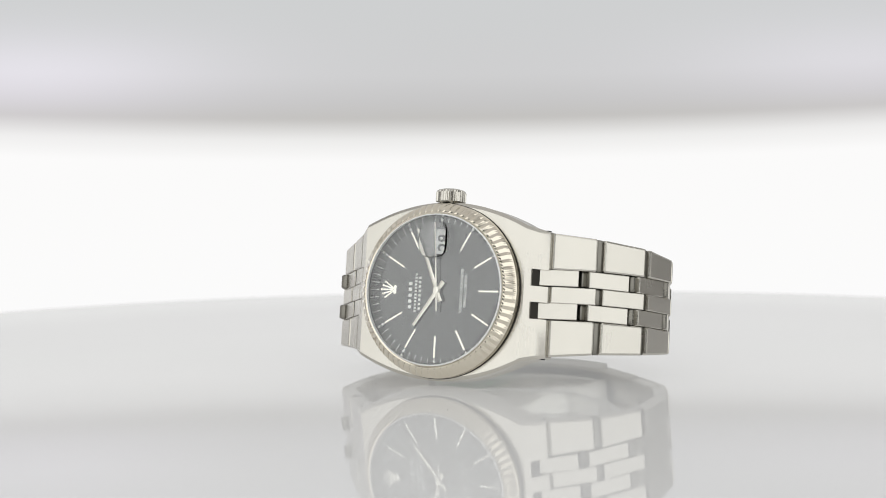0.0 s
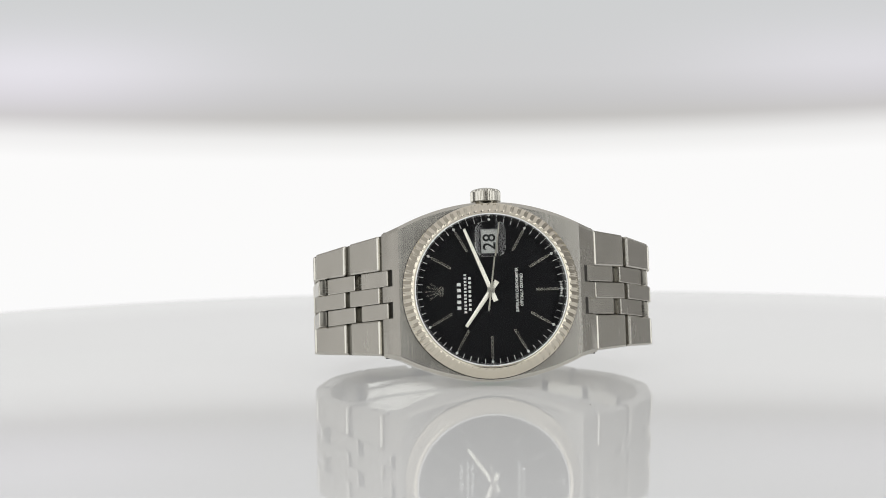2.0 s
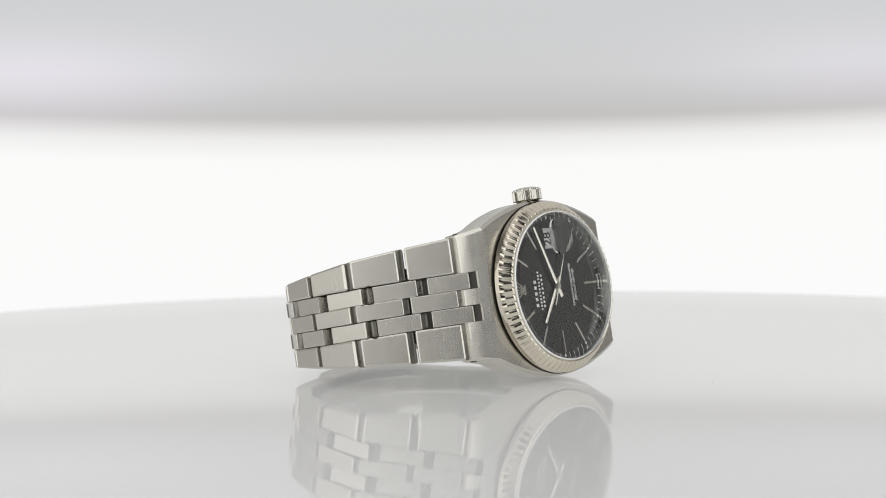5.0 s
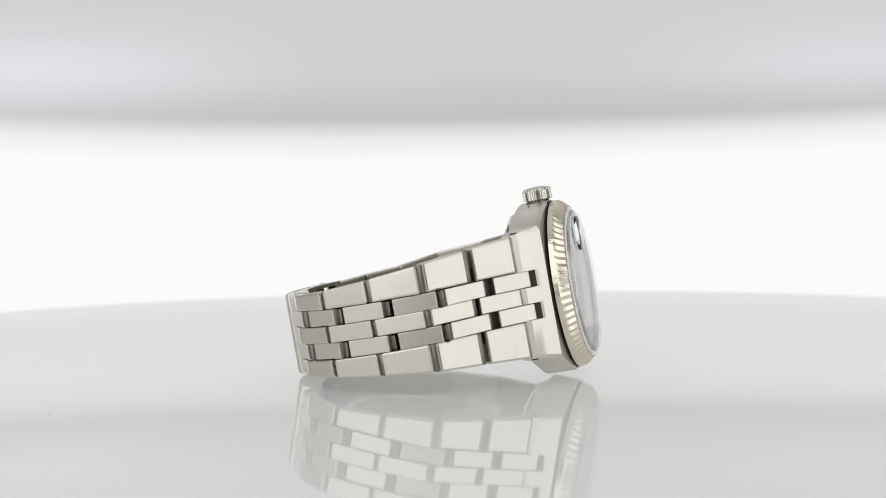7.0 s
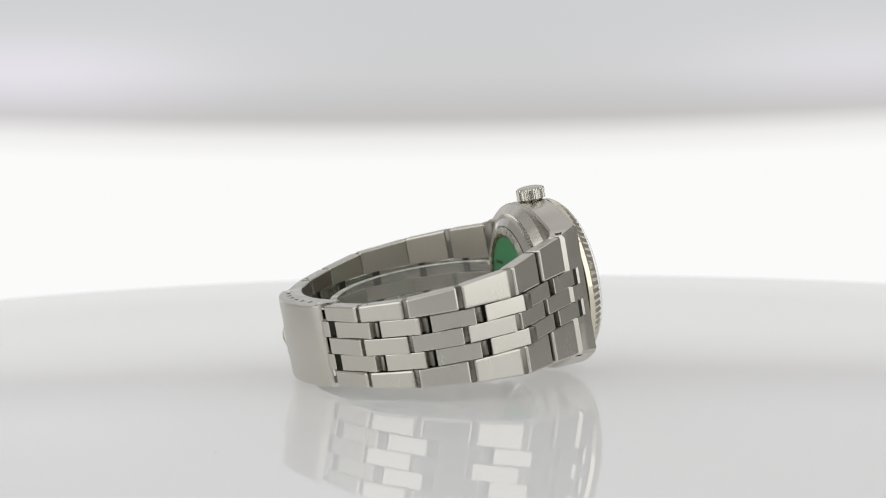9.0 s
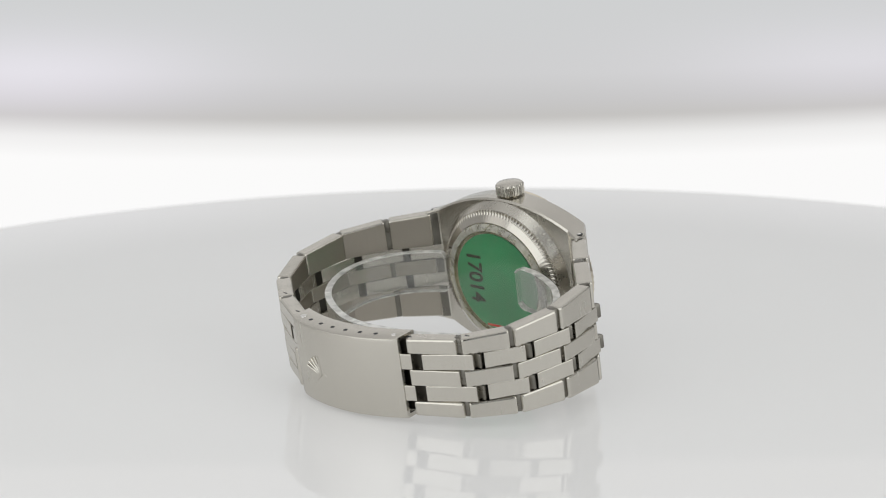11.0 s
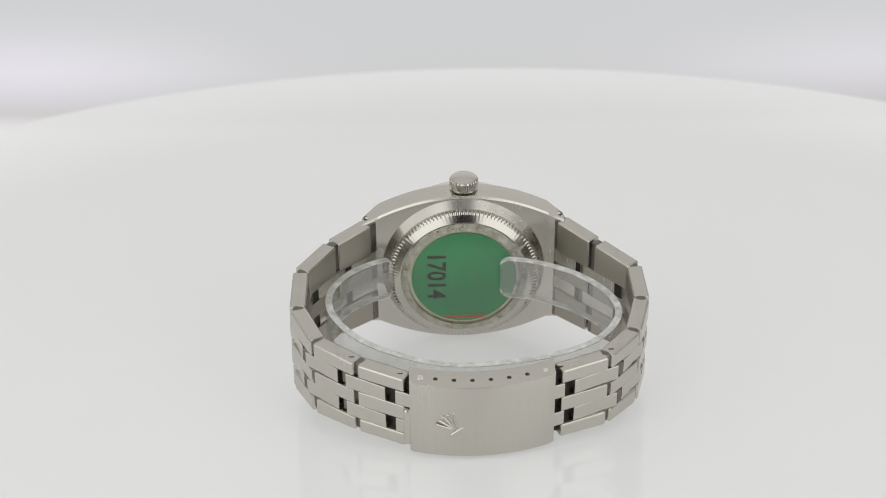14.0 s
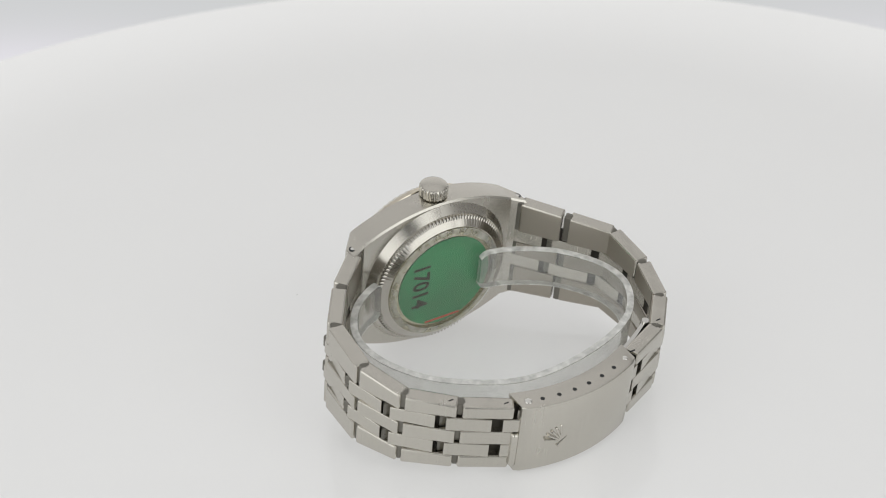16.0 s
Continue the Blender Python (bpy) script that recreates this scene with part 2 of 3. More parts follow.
def backdrop_material(name):
    """Backlit sheet: its soft fades and lavender patches are painted into the emission."""
    m, nt, b = nodes_of(name)
    nt.nodes.remove(b)
    e = nt.nodes.new("ShaderNodeEmission")
    nt.links.new(e.outputs[0], nt.nodes["Material Output"].inputs["Surface"])
    co = nt.nodes.new("ShaderNodeTexCoord")
    sep = nt.nodes.new("ShaderNodeSeparateXYZ")
    nt.links.new(co.outputs["Object"], sep.inputs[0])
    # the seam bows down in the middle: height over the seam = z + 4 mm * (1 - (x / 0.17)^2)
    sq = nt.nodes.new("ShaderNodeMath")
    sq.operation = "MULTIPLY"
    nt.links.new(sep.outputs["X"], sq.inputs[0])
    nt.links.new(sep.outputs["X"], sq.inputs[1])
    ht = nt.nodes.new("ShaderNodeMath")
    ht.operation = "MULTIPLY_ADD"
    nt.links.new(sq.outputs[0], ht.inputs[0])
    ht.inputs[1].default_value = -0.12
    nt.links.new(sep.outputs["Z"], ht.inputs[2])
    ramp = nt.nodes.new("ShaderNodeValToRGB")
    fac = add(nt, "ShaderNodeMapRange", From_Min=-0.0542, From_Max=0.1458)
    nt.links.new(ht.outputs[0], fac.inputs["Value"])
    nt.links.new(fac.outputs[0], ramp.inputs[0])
    # bright strip, blurred seam and grey top, painted as emission steps
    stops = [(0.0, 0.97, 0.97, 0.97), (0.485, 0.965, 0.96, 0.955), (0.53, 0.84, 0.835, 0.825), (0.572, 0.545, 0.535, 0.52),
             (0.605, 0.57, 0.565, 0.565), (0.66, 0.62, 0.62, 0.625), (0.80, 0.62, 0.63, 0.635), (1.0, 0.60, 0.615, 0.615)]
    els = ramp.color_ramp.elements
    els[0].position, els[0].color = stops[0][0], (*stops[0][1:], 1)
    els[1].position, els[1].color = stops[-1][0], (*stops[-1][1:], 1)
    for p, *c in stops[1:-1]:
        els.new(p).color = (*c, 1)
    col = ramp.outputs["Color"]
    # two soft lavender glow patches painted into the upper sheet's emission, left and right
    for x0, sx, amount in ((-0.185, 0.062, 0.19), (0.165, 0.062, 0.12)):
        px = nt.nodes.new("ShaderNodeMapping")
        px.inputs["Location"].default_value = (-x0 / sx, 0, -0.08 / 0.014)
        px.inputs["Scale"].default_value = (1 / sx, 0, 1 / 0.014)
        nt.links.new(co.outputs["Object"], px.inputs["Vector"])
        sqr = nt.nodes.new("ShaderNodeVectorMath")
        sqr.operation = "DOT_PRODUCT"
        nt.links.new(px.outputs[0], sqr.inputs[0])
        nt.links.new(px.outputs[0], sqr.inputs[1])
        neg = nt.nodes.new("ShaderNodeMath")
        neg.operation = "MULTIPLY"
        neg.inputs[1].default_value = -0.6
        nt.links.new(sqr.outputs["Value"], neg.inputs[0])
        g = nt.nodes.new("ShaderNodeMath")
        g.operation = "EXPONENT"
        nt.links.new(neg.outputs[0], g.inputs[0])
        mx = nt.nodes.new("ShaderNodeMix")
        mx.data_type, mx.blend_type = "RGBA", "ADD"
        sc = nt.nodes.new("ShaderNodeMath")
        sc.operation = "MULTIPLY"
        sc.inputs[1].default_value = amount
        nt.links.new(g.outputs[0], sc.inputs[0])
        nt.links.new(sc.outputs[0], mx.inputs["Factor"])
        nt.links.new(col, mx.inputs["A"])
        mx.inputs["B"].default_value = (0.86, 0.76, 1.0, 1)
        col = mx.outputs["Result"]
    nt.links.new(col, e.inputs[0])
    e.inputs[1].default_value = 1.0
    return m


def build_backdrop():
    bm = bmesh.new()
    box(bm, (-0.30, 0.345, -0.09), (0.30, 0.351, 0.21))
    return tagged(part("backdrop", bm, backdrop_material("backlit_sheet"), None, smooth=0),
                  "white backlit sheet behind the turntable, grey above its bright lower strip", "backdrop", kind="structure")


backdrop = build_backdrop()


# ---- turntable ----
def build_turntable():
    # milky acrylic lit from beneath, under a mirror-smooth surface
    m, nt, b = nodes_of("glossy_white_acrylic")
    b.inputs["Specular IOR Level"].default_value = 0.0
    b.inputs["Roughness"].default_value = 0.9
    co = nt.nodes.new("ShaderNodeTexCoord")
    n = add(nt, "ShaderNodeTexNoise", Scale=14.0, Detail=5.0)
    nt.links.new(co.outputs["Object"], n.inputs["Vector"])
    cr = nt.nodes.new("ShaderNodeMix")
    cr.data_type = "RGBA"
    cr.inputs["A"].default_value, cr.inputs["B"].default_value = (0.44, 0.44, 0.44, 1), (0.47, 0.47, 0.47, 1)
    nt.links.new(n.outputs["Fac"], cr.inputs["Factor"])
    nt.links.new(cr.outputs["Result"], b.inputs["Base Color"])
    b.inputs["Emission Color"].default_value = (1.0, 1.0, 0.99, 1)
    # emission painted brighter towards the rim, to soften the disc's edge
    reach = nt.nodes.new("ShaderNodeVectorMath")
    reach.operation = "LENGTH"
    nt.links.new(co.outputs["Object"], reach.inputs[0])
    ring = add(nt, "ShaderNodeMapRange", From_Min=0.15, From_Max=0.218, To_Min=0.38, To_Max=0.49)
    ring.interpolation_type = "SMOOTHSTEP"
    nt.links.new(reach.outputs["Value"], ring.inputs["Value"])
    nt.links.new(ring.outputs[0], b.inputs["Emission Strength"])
    shine = nt.nodes.new("ShaderNodeBsdfGlossy")
    shine.inputs["Roughness"].default_value = 0.03
    fr = add(nt, "ShaderNodeFresnel", IOR=1.52)
    mix = nt.nodes.new("ShaderNodeMixShader")
    nt.links.new(fr.outputs[0], mix.inputs[0])
    nt.links.new(b.outputs[0], mix.inputs[1])
    nt.links.new(shine.outputs[0], mix.inputs[2])
    nt.links.new(mix.outputs[0], nt.nodes["Material Output"].inputs["Surface"])
    root = tagged(new("turntable"), "round glossy milky-white acrylic turntable lit from beneath", "turntable")
    bm = bmesh.new()
    bmesh.ops.create_cone(bm, cap_ends=True, segments=256, radius1=0.217, radius2=0.217, depth=0.008)
    bmesh.ops.translate(bm, vec=(0, 0, -0.004), verts=bm.verts)
    rim = [e for e in bm.edges if abs(e.verts[0].co.z - e.verts[1].co.z) < 1e-6]
    bmesh.ops.bevel(bm, geom=rim, offset=0.0038, segments=5, affect="EDGES")
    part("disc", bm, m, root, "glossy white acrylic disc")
    bm = bmesh.new()
    bmesh.ops.create_cone(bm, cap_ends=True, segments=64, radius1=0.11, radius2=0.08, depth=0.342)
    bmesh.ops.translate(bm, vec=(0, 0, -0.179), verts=bm.verts)
    part("column", bm, floor_white, root, "matt white column")
    # two specks of dust
    for x, y in ((88.5, 24.4), (-49.6, 6.6)):
        bm = bmesh.new()
        bmesh.ops.create_icosphere(bm, subdivisions=1, radius=0.08)
        bmesh.ops.translate(bm, verts=bm.verts, vec=(x, y, 0.08))
        part("dust_speck", scaled(bm), recess, root, "tiny dust speck")
    return root


turntable = build_turntable()

# ---- the watch: x towards six o'clock, y from dial to clasp, z towards the crown, in millimetres ----
WATCH_BASE = pose(0, 0, 0, 0, 0, -91.5) @ pose(-0.00778, -0.01931, 0.01925, -9.579, -0.4155, -27.334) @ pose(0, 0.0006, 0)
watch = tagged(new("wristwatch"), "steel wristwatch, black dial, fluted bezel, lying on its side", "watch")


def case_front(x):
    x = abs(x)
    return 1.6 + 0.15 * (x / 18.0) ** 2 if x <= 18.0 else 1.75 + (x - 18.0) * 1.21


def case_side(x):
    x = abs(x)
    return 17.8 - x * x / 71.0 if x <= 18.3 else 13.08 - (x - 18.3) * 0.25


def case_back(x):
    return 7.7 + max(0.0, abs(x) - 18.2) * 0.5


def build_case():
    bm = bmesh.new()
    xs = [-21.3, -21.1] + [i * 18.0 / 24 for i in range(-24, 25)] + [21.1, 21.3]
    xs = sorted(xs + [-19.7, 19.7])
    rings = []
    for x in xs:
        f, s, b = case_front(x), case_side(x), case_back(x)
        if abs(x) > 21.2:
            f, s, b = f + 0.1, s - 0.15, b - 0.15
        half = [(f, s - 0.7), (f + 0.5, s), (b - 0.35, s), (b, s - 0.4)]
        pts = half + [(y, -z) for y, z in reversed(half)]
        rings.append([bm.verts.new((x, y, z)) for y, z in pts])
    for p, q in zip(rings, rings[1:]):
        for k in range(8):
            bm.faces.new((p[k], p[(k + 1) % 8], q[(k + 1) % 8], q[k]))
    bm.faces.new(rings[0]), bm.faces.new(list(reversed(rings[-1])))
    cutter = bmesh.new()
    for sx in (-1, 1):
        for zc in (-3.2, 3.2):
            c = []
            for x in (19.3 if sx < 0 else 18.9, 23.5):
                y = case_front(x)
                c += [(sx * x, y - 1.5, zc - 1.65), (sx * x, y - 1.5, zc + 1.65), (sx * x, y + 5.5, zc + 1.65), (sx * x, y + 5.5, zc - 1.65)]
            hexa(cutter, c)
    case = carved("case", scaled(bm), scaled(cutter), brushed, watch, "brushed steel tonneau case with sloping lugs", 22)
    for sx in (-1, 1):
        for sz in (-1, 1):
            # dark block at the back of an inner row's slot, painted as its shade
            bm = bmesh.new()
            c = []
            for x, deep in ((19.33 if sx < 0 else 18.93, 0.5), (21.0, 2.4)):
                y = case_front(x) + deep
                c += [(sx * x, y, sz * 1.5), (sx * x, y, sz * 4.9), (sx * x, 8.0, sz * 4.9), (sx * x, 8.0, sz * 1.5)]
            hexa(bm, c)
            part("lug_slot_shade", scaled(bm), recess, case, "dark block painted as shade in the lug slot")
            bm = bmesh.new()
            bmesh.ops.create_cone(bm, cap_ends=True, segments=16, radius1=0.75, radius2=0.75, depth=0.5)
            bmesh.ops.translate(bm, vec=(sx * 20.2, 6.7, sz * (case_side(20.2) - 0.22)), verts=bm.verts)
            part("lug_pin", scaled(bm), ink, case, "dark pin hole")
            bm = bmesh.new()
            bmesh.ops.create_cone(bm, cap_ends=True, segments=16, radius1=0.45, radius2=0.45, depth=0.5)
            bmesh.ops.translate(bm, vec=(sx * 20.2, 6.7, sz * (case_side(20.2) - 0.20)), verts=bm.verts)
            part("pin_end", scaled(bm), polished, case)
    return case


def build_bezel():
    n = 72
    bm = bmesh.new()
    prof = [(17.0, 1.55), (17.4, 1.1), (17.35, 0.1), (16.9, -0.65), (15.8, -1.85), (15.4, -1.95), (15.05, -1.8), (15.05, 0.3), (16.7, 1.5)]

    def ripple(i, k):
        s = i % 4
        deep = (0.0, 0.11, 0.22, 0.11)[s]
        return {2: (-deep * 0.1, deep * 0.2), 3: (-deep * 0.9, deep * 0.9), 4: (-deep * 0.4, deep * 0.8), 1: (0, 0)}.get(k, (0, 0))

    lathe(bm, prof, n * 4, ripple, close=True)
    part("bezel", scaled(bm), white_gold, watch, "fluted white gold bezel", 0)
    # dark ring stands in for the shade of the groove
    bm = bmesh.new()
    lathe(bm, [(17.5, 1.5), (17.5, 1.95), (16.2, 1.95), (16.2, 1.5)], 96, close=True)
    part("bezel_seat", scaled(bm), recess, watch, "dark ring painted as groove shade under the bezel")


DIAL_Y = 0.3 * MM


def build_dial():
    bm = bmesh.new()
    lathe(bm, [(0.0, 0.0), (14.95, 0.0), (14.95, 0.6), (0.0, 0.6)], 96)
    cutter = bmesh.new()
    box(cutter, (-1.45, -1, 7.7), (1.45, 2, 11.9))
    dial = carved("dial", scaled(bm), scaled(cutter), dial_black, watch, "glossy black dial", 28)
    bm = bmesh.new()
    lathe(bm, [(14.5, 0.28), (14.8, -1.55), (15.03, -1.55), (15.03, 0.6), (14.5, 0.6)], 128, close=True)
    part("rehaut", scaled(bm), polished, watch, "polished steel inner ring")
    for h in range(12):
        a = 30 * h - 90 + 0.0
        if h not in (0, 3):
            bm = bmesh.new()
            bar(bm, 0, 0, a, 9.0, 13.4, 0.46, -0.28, 0.0, 0.08)
            part("hour_marker", scaled(bm), baton, dial)
        if h != 0:
            bm = bmesh.new()
            x, z = 14.05 * math.sin(radians(a)), 14.05 * math.cos(radians(a))
            disc_ring(bm, x, z, 0.27, -0.12, 0.0)
            part("lume_dot", scaled(bm), print_white, dial)
    for k in range(60):
        bm = bmesh.new()
        bar(bm, 0, 0, 6 * k, 13.55, 14.4, 0.11, -0.02, 0.0)
        part("minute_tick", scaled(bm), print_white, dial)
    # five-pronged emblem as a plain shape
    bm = bmesh.new()
    for d in (-34, -17, 0, 17, 34):
        bar(bm, -9.6, 0, -90 + d, 0.2, 3.1 - abs(d) * 0.012, 0.3, -0.25, 0.0, 0.0)
        r = 3.15 - abs(d) * 0.012
        x, z = -9.6 + r * math.sin(radians(-90 + d)), r * math.cos(radians(-90 + d))
        disc_ring(bm, x, z, 0.24, -0.25, 0.0, 8)
    bar(bm, -9.75, 0, 0, -0.95, 0.95, 0.7, -0.27, 0.0, 0.1)
    part("emblem", scaled(bm), baton, dial, "pale metal five-pronged emblem")
    # maker's lines as bars
    for x, middle, half, w, n in ((-6.3, -0.8, 2.9, 0.75, 5), (-5.05, -0.4, 4.0, 0.5, 12), (-4.15, -0.4, 3.5, 0.52, 8)):
        step = 2 * half / n
        for i in range(n):
            bm = bmesh.new()
            z = middle - half + i * step
            box(bm, (x - w / 2, -0.02, z), (x + w / 2, 0.0, z + 0.56 * step))
            part("printed_bar", scaled(bm), print_white, dial)
    # fine line at six o'clock
    for a in (84.5, 86.5, 88.3, 91.7, 93.5, 95.5):
        bm = bmesh.new()
        bar(bm, 0, 0, a, 13.75, 14.15, 0.3, -0.02, 0.0)
        part("printed_bar", scaled(bm), print_white, dial)
    up = Matrix(((0, -1, 0, 0), (0, 0, -1, 0), (1, 0, 0, 0), (0, 0, 0, 1)))

    def on_dial(x, z, y=-0.015):
        # text runs towards the crown, its top towards twelve o'clock
        return Matrix.Translation((x, y, z)) @ up

    lettering("dial_text", "SUPERLATIVE CHRONOMETER", 0.8, on_dial(5.2, 0.0), print_white, dial, 0.01, 0.8, 0.015)
    lettering("dial_text", "OFFICIALLY CERTIFIED", 0.8, on_dial(6.1, 0.0), print_white, dial, 0.01, 0.8, 0.015)
    bm = bmesh.new()
    box(bm, (-2.2, 0.4, 7.0), (2.2, 0.55, 12.6), 0.0)
    wheel = part("date_window", scaled(bm), date_white, dial, "white date window")
    lettering("date_number", "28", 3.0, on_dial(0.1, 9.7, 0.38), ink, wheel, 0.01, 0.95, 0.03)
    dial.location.y = DIAL_Y
    return dial


def hand(name, reach, tail, w0, w1, y, label):
    """A tapered hand that points along z, with a ridge down its middle."""
    bm = bmesh.new()
    v = [bm.verts.new(c) for c in ((-w0 / 2, y, -tail), (w0 / 2, y, -tail), (w1 / 2, y, reach), (-w1 / 2, y, reach),
                                   (0, y - 0.14, -tail + 0.1), (0, y - 0.14, reach - 0.1))]
    for q in ((0, 1, 2, 3), (0, 4, 5, 3), (1, 2, 5, 4), (0, 1, 4), (2, 3, 5)):
        bm.faces.new([v[i] for i in q])
    disc_ring(bm, 0, 0, 0.75 if w0 > 0.4 else 0.6, y - 0.1, y, 20)
    ob = part(name, scaled(bm), hand_gold, watch, label, 20)
    ob.location.y = DIAL_Y
    return ob


def build_hands():
    h = hand("hour_hand", 8.7, 2.2, 1.0, 0.62, -0.45, "pale gold baton hour hand")
    h.rotation_euler = (0, radians(-144.7), 0)
    m = hand("minute_hand", 13.2, 2.4, 0.95, 0.52, -0.7, "pale gold baton minute hand")
    m.rotation_euler = (0, radians(-22.3), 0)
    return hand("second_hand", 13.2, 4.2, 0.36, 0.24, -0.95, "thin pale gold seconds hand")


def build_crystal():
    bm = bmesh.new()
    lathe(bm, [(0, -2.8), (14.45, -2.8), (14.8, -2.45), (14.8, -1.6), (0, -1.6)], 128)
    c = part("crystal", scaled(bm), crystal_glass, watch, "clear flat sapphire crystal")
    c.visible_shadow = False
    bm = bmesh.new()
    lathe(bm, [(14.82, -2.2), (15.04, -2.1), (15.04, -0.4), (14.82, -0.4)], 128, close=True)
    part("gasket", scaled(bm), gasket_white, watch, "thin white ring round the crystal")
    bm = bmesh.new()
    # rounded cushion outline, domed top
    cx, cz, hx, hz, n = 0.0, 9.85, 3.05, 3.55, 48
    rings = []
    for f in (1.0, 0.97, 0.85, 0.7, 0.5, 0.3, 0.12):
        ring = []
        for i in range(n):
            a = 2 * math.pi * i / n
            c, t = math.cos(a), math.sin(a)
            x = hx * math.copysign(abs(c) ** 0.55, c) * f
            z = hz * math.copysign(abs(t) ** 0.55, t) * f
            y = -3.0 if f == 1.0 else -3.1 - (math.sqrt(196 - min(x * x + z * z, 20.0)) - math.sqrt(196 - 20.0))
            ring.append(bm.verts.new((cx + x, y, cz + z)))
        rings.append(ring)
    base = [bm.verts.new((v.co.x, -2.81, v.co.z)) for v in rings[0]]
    rings.insert(0, base)
    for p, q in zip(rings, rings[1:]):
        for i in range(n):
            bm.faces.new((p[i], p[(i + 1) % n], q[(i + 1) % n], q[i]))
    bm.faces.new(base), bm.faces.new(rings[-1])
    mg = part("date_magnifier", scaled(bm), lens_glass, watch, "clear domed date magnifier on the crystal", 40)
    mg.visible_shadow = False


def build_crown():
    bm = bmesh.new()

    def ripple(i, k):
        return ((0, -0.24, -0.24, 0)[i % 4], 0) if k in (2, 3) else (0, 0)

    lathe(bm, [(2.1, 0.0), (2.4, 0.35), (3.05, 0.5), (3.05, 2.35), (2.8, 2.7), (2.6, 2.85), (1.7, 3.1), (0.0, 3.25)], 96, ripple)
    bmesh.ops.rotate(bm, verts=bm.verts, matrix=Matrix.Rotation(radians(90), 3, "X"))
    bmesh.ops.translate(bm, verts=bm.verts, vec=(-0.3, 4.0, 17.6))
    crown = part("crown", scaled(bm), satin, watch, "knurled steel winding crown", 25)
    bm = bmesh.new()
    bmesh.ops.create_cone(bm, cap_ends=True, segments=32, radius1=1.9, radius2=1.9, depth=0.9)
    bmesh.ops.translate(bm, verts=bm.verts, vec=(-0.3, 4.0, 17.3))
    part("crown_stem", scaled(bm), recess, crown)


def build_caseback():
    bm = bmesh.new()
    lathe(bm, [(17.2, 7.2), (17.3, 7.7), (15.95, 9.5), (0.0, 9.5)], 128)
    back = part("caseback", scaled(bm), turned_steel, watch, "screwed steel case back with knurled rim")
    bm = bmesh.new()

    def ripple(i, k):
        return ((0.0, 0.0, -0.45, -0.45)[i % 4], 0) if k in (1, 2) else (0, 0)

    lathe(bm, [(15.5, 9.4), (15.9, 9.5), (15.8, 10.05), (15.0, 10.35), (13.6, 11.1), (0, 11.15)], 480, ripple)
    part("knurled_ring", scaled(bm), ring_steel, back, "polished ring with fine knurling", 25)
    bm = bmesh.new()
    lathe(bm, [(0, 11.2), (11.1, 11.2), (11.1, 11.28), (0, 11.28)], 96)
    sticker = part("sticker", scaled(bm), green, back, "green paper sticker")
    bm = bmesh.new()
    lathe(bm, [(0, 11.4), (12.4, 11.4), (13.3, 11.2), (13.3, 11.45), (12.5, 11.7), (0, 11.7)], 96)
    fm = part("film", scaled(bm), film_clear, back, "clear protective film")
    fm.visible_shadow = False
    bm = bmesh.new()
    lathe(bm, [(11.9, 11.72), (12.7, 11.72), (13.4, 11.4), (13.4, 11.2), (11.9, 11.55)], 96, close=True)
    part("film_rim", scaled(bm), film_rim, back, "yellowed clear edge of the film").visible_shadow = False
    # seen from behind the text runs away from the crown
    m = Matrix.Translation((6.0, 11.32, 0.6)) @ Matrix(((0, -1, 0, 0), (0, 0, 1, 0), (-1, 0, 0, 0), (0, 0, 0, 1)))
    lettering("sticker_number", "17014", 5.5, m, ink, sticker, 0.01, 0.86, 0.13)
    bm = bmesh.new()
    box(bm, (-4.5, 11.29, -10.3), (4.0, 11.32, -9.8))
    part("red_line", scaled(bm), red, sticker, "red printed line")


# outer face of the bracelet, joint by joint: x, y, middle z, half width
SIDE_12 = [(-21.6, 6.4, 0.0, 12.1), (-28.5, 14.5, -0.05, 11.3), (-35.7, 22.6, -0.25, 10.4), (-36.0, 33.5, -0.4, 9.4),
           (-33.0, 43.8, -0.4, 8.6), (-26.3, 51.5, -0.2, 8.1), (-15.0, 56.2, -0.1, 7.9)]
SIDE_6 = [(21.0, 6.3, 0.1, 12.2), (28.8, 13.7, 0.4, 11.4), (35.2, 23.0, 0.3, 10.6), (35.6, 35.5, 0.3, 9.7),
          (31.3, 45.0, 0.0, 8.5), (22.8, 52.0, 0.1, 8.0), (13.2, 57.0, -0.2, 7.9)]
THICK = 3.1


def row(bm, a, b, z_a, z_b, inward, g0, g1, t=THICK, lift=0.0, bevel=0.32):
    """A bar of one bracelet row from joint a to joint b, less the gaps g0 and g1 at its ends."""
    pa, pb = Vector((a[0], a[1], 0)), Vector((b[0], b[1], 0))
    d = (pb - pa)
    n = d.length
    d.normalize()
    k0, k1 = g0 / n, 1 - g1 / n
    pts = []
    for k in (k0, k1):
        p = pa + d * n * k
        lo = z_a[0] + (z_b[0] - z_a[0]) * k
        hi = z_a[1] + (z_b[1] - z_a[1]) * k
        for off, z in ((lift, lo), (lift, hi), (t, hi), (t, lo)):
            q = p + inward * off
            pts.append((q.x, q.y, z))
    hexa(bm, pts, bevel, 2)


def beside(joint, d, shift):
    """The point a few millimetres from a joint, in the plane of the link that runs along d."""
    return joint[0] + d.x * shift, joint[1] + d.y * shift, joint[2], joint[3]


def zrow(j, u0, u1):
    """The z range of a row at joint j: in millimetres from the middle, and 99 for the bracelet's edge."""
    return tuple(j[2] + (math.copysign(j[3], u) if abs(u) > 90 else u) for u in (u0, u1))


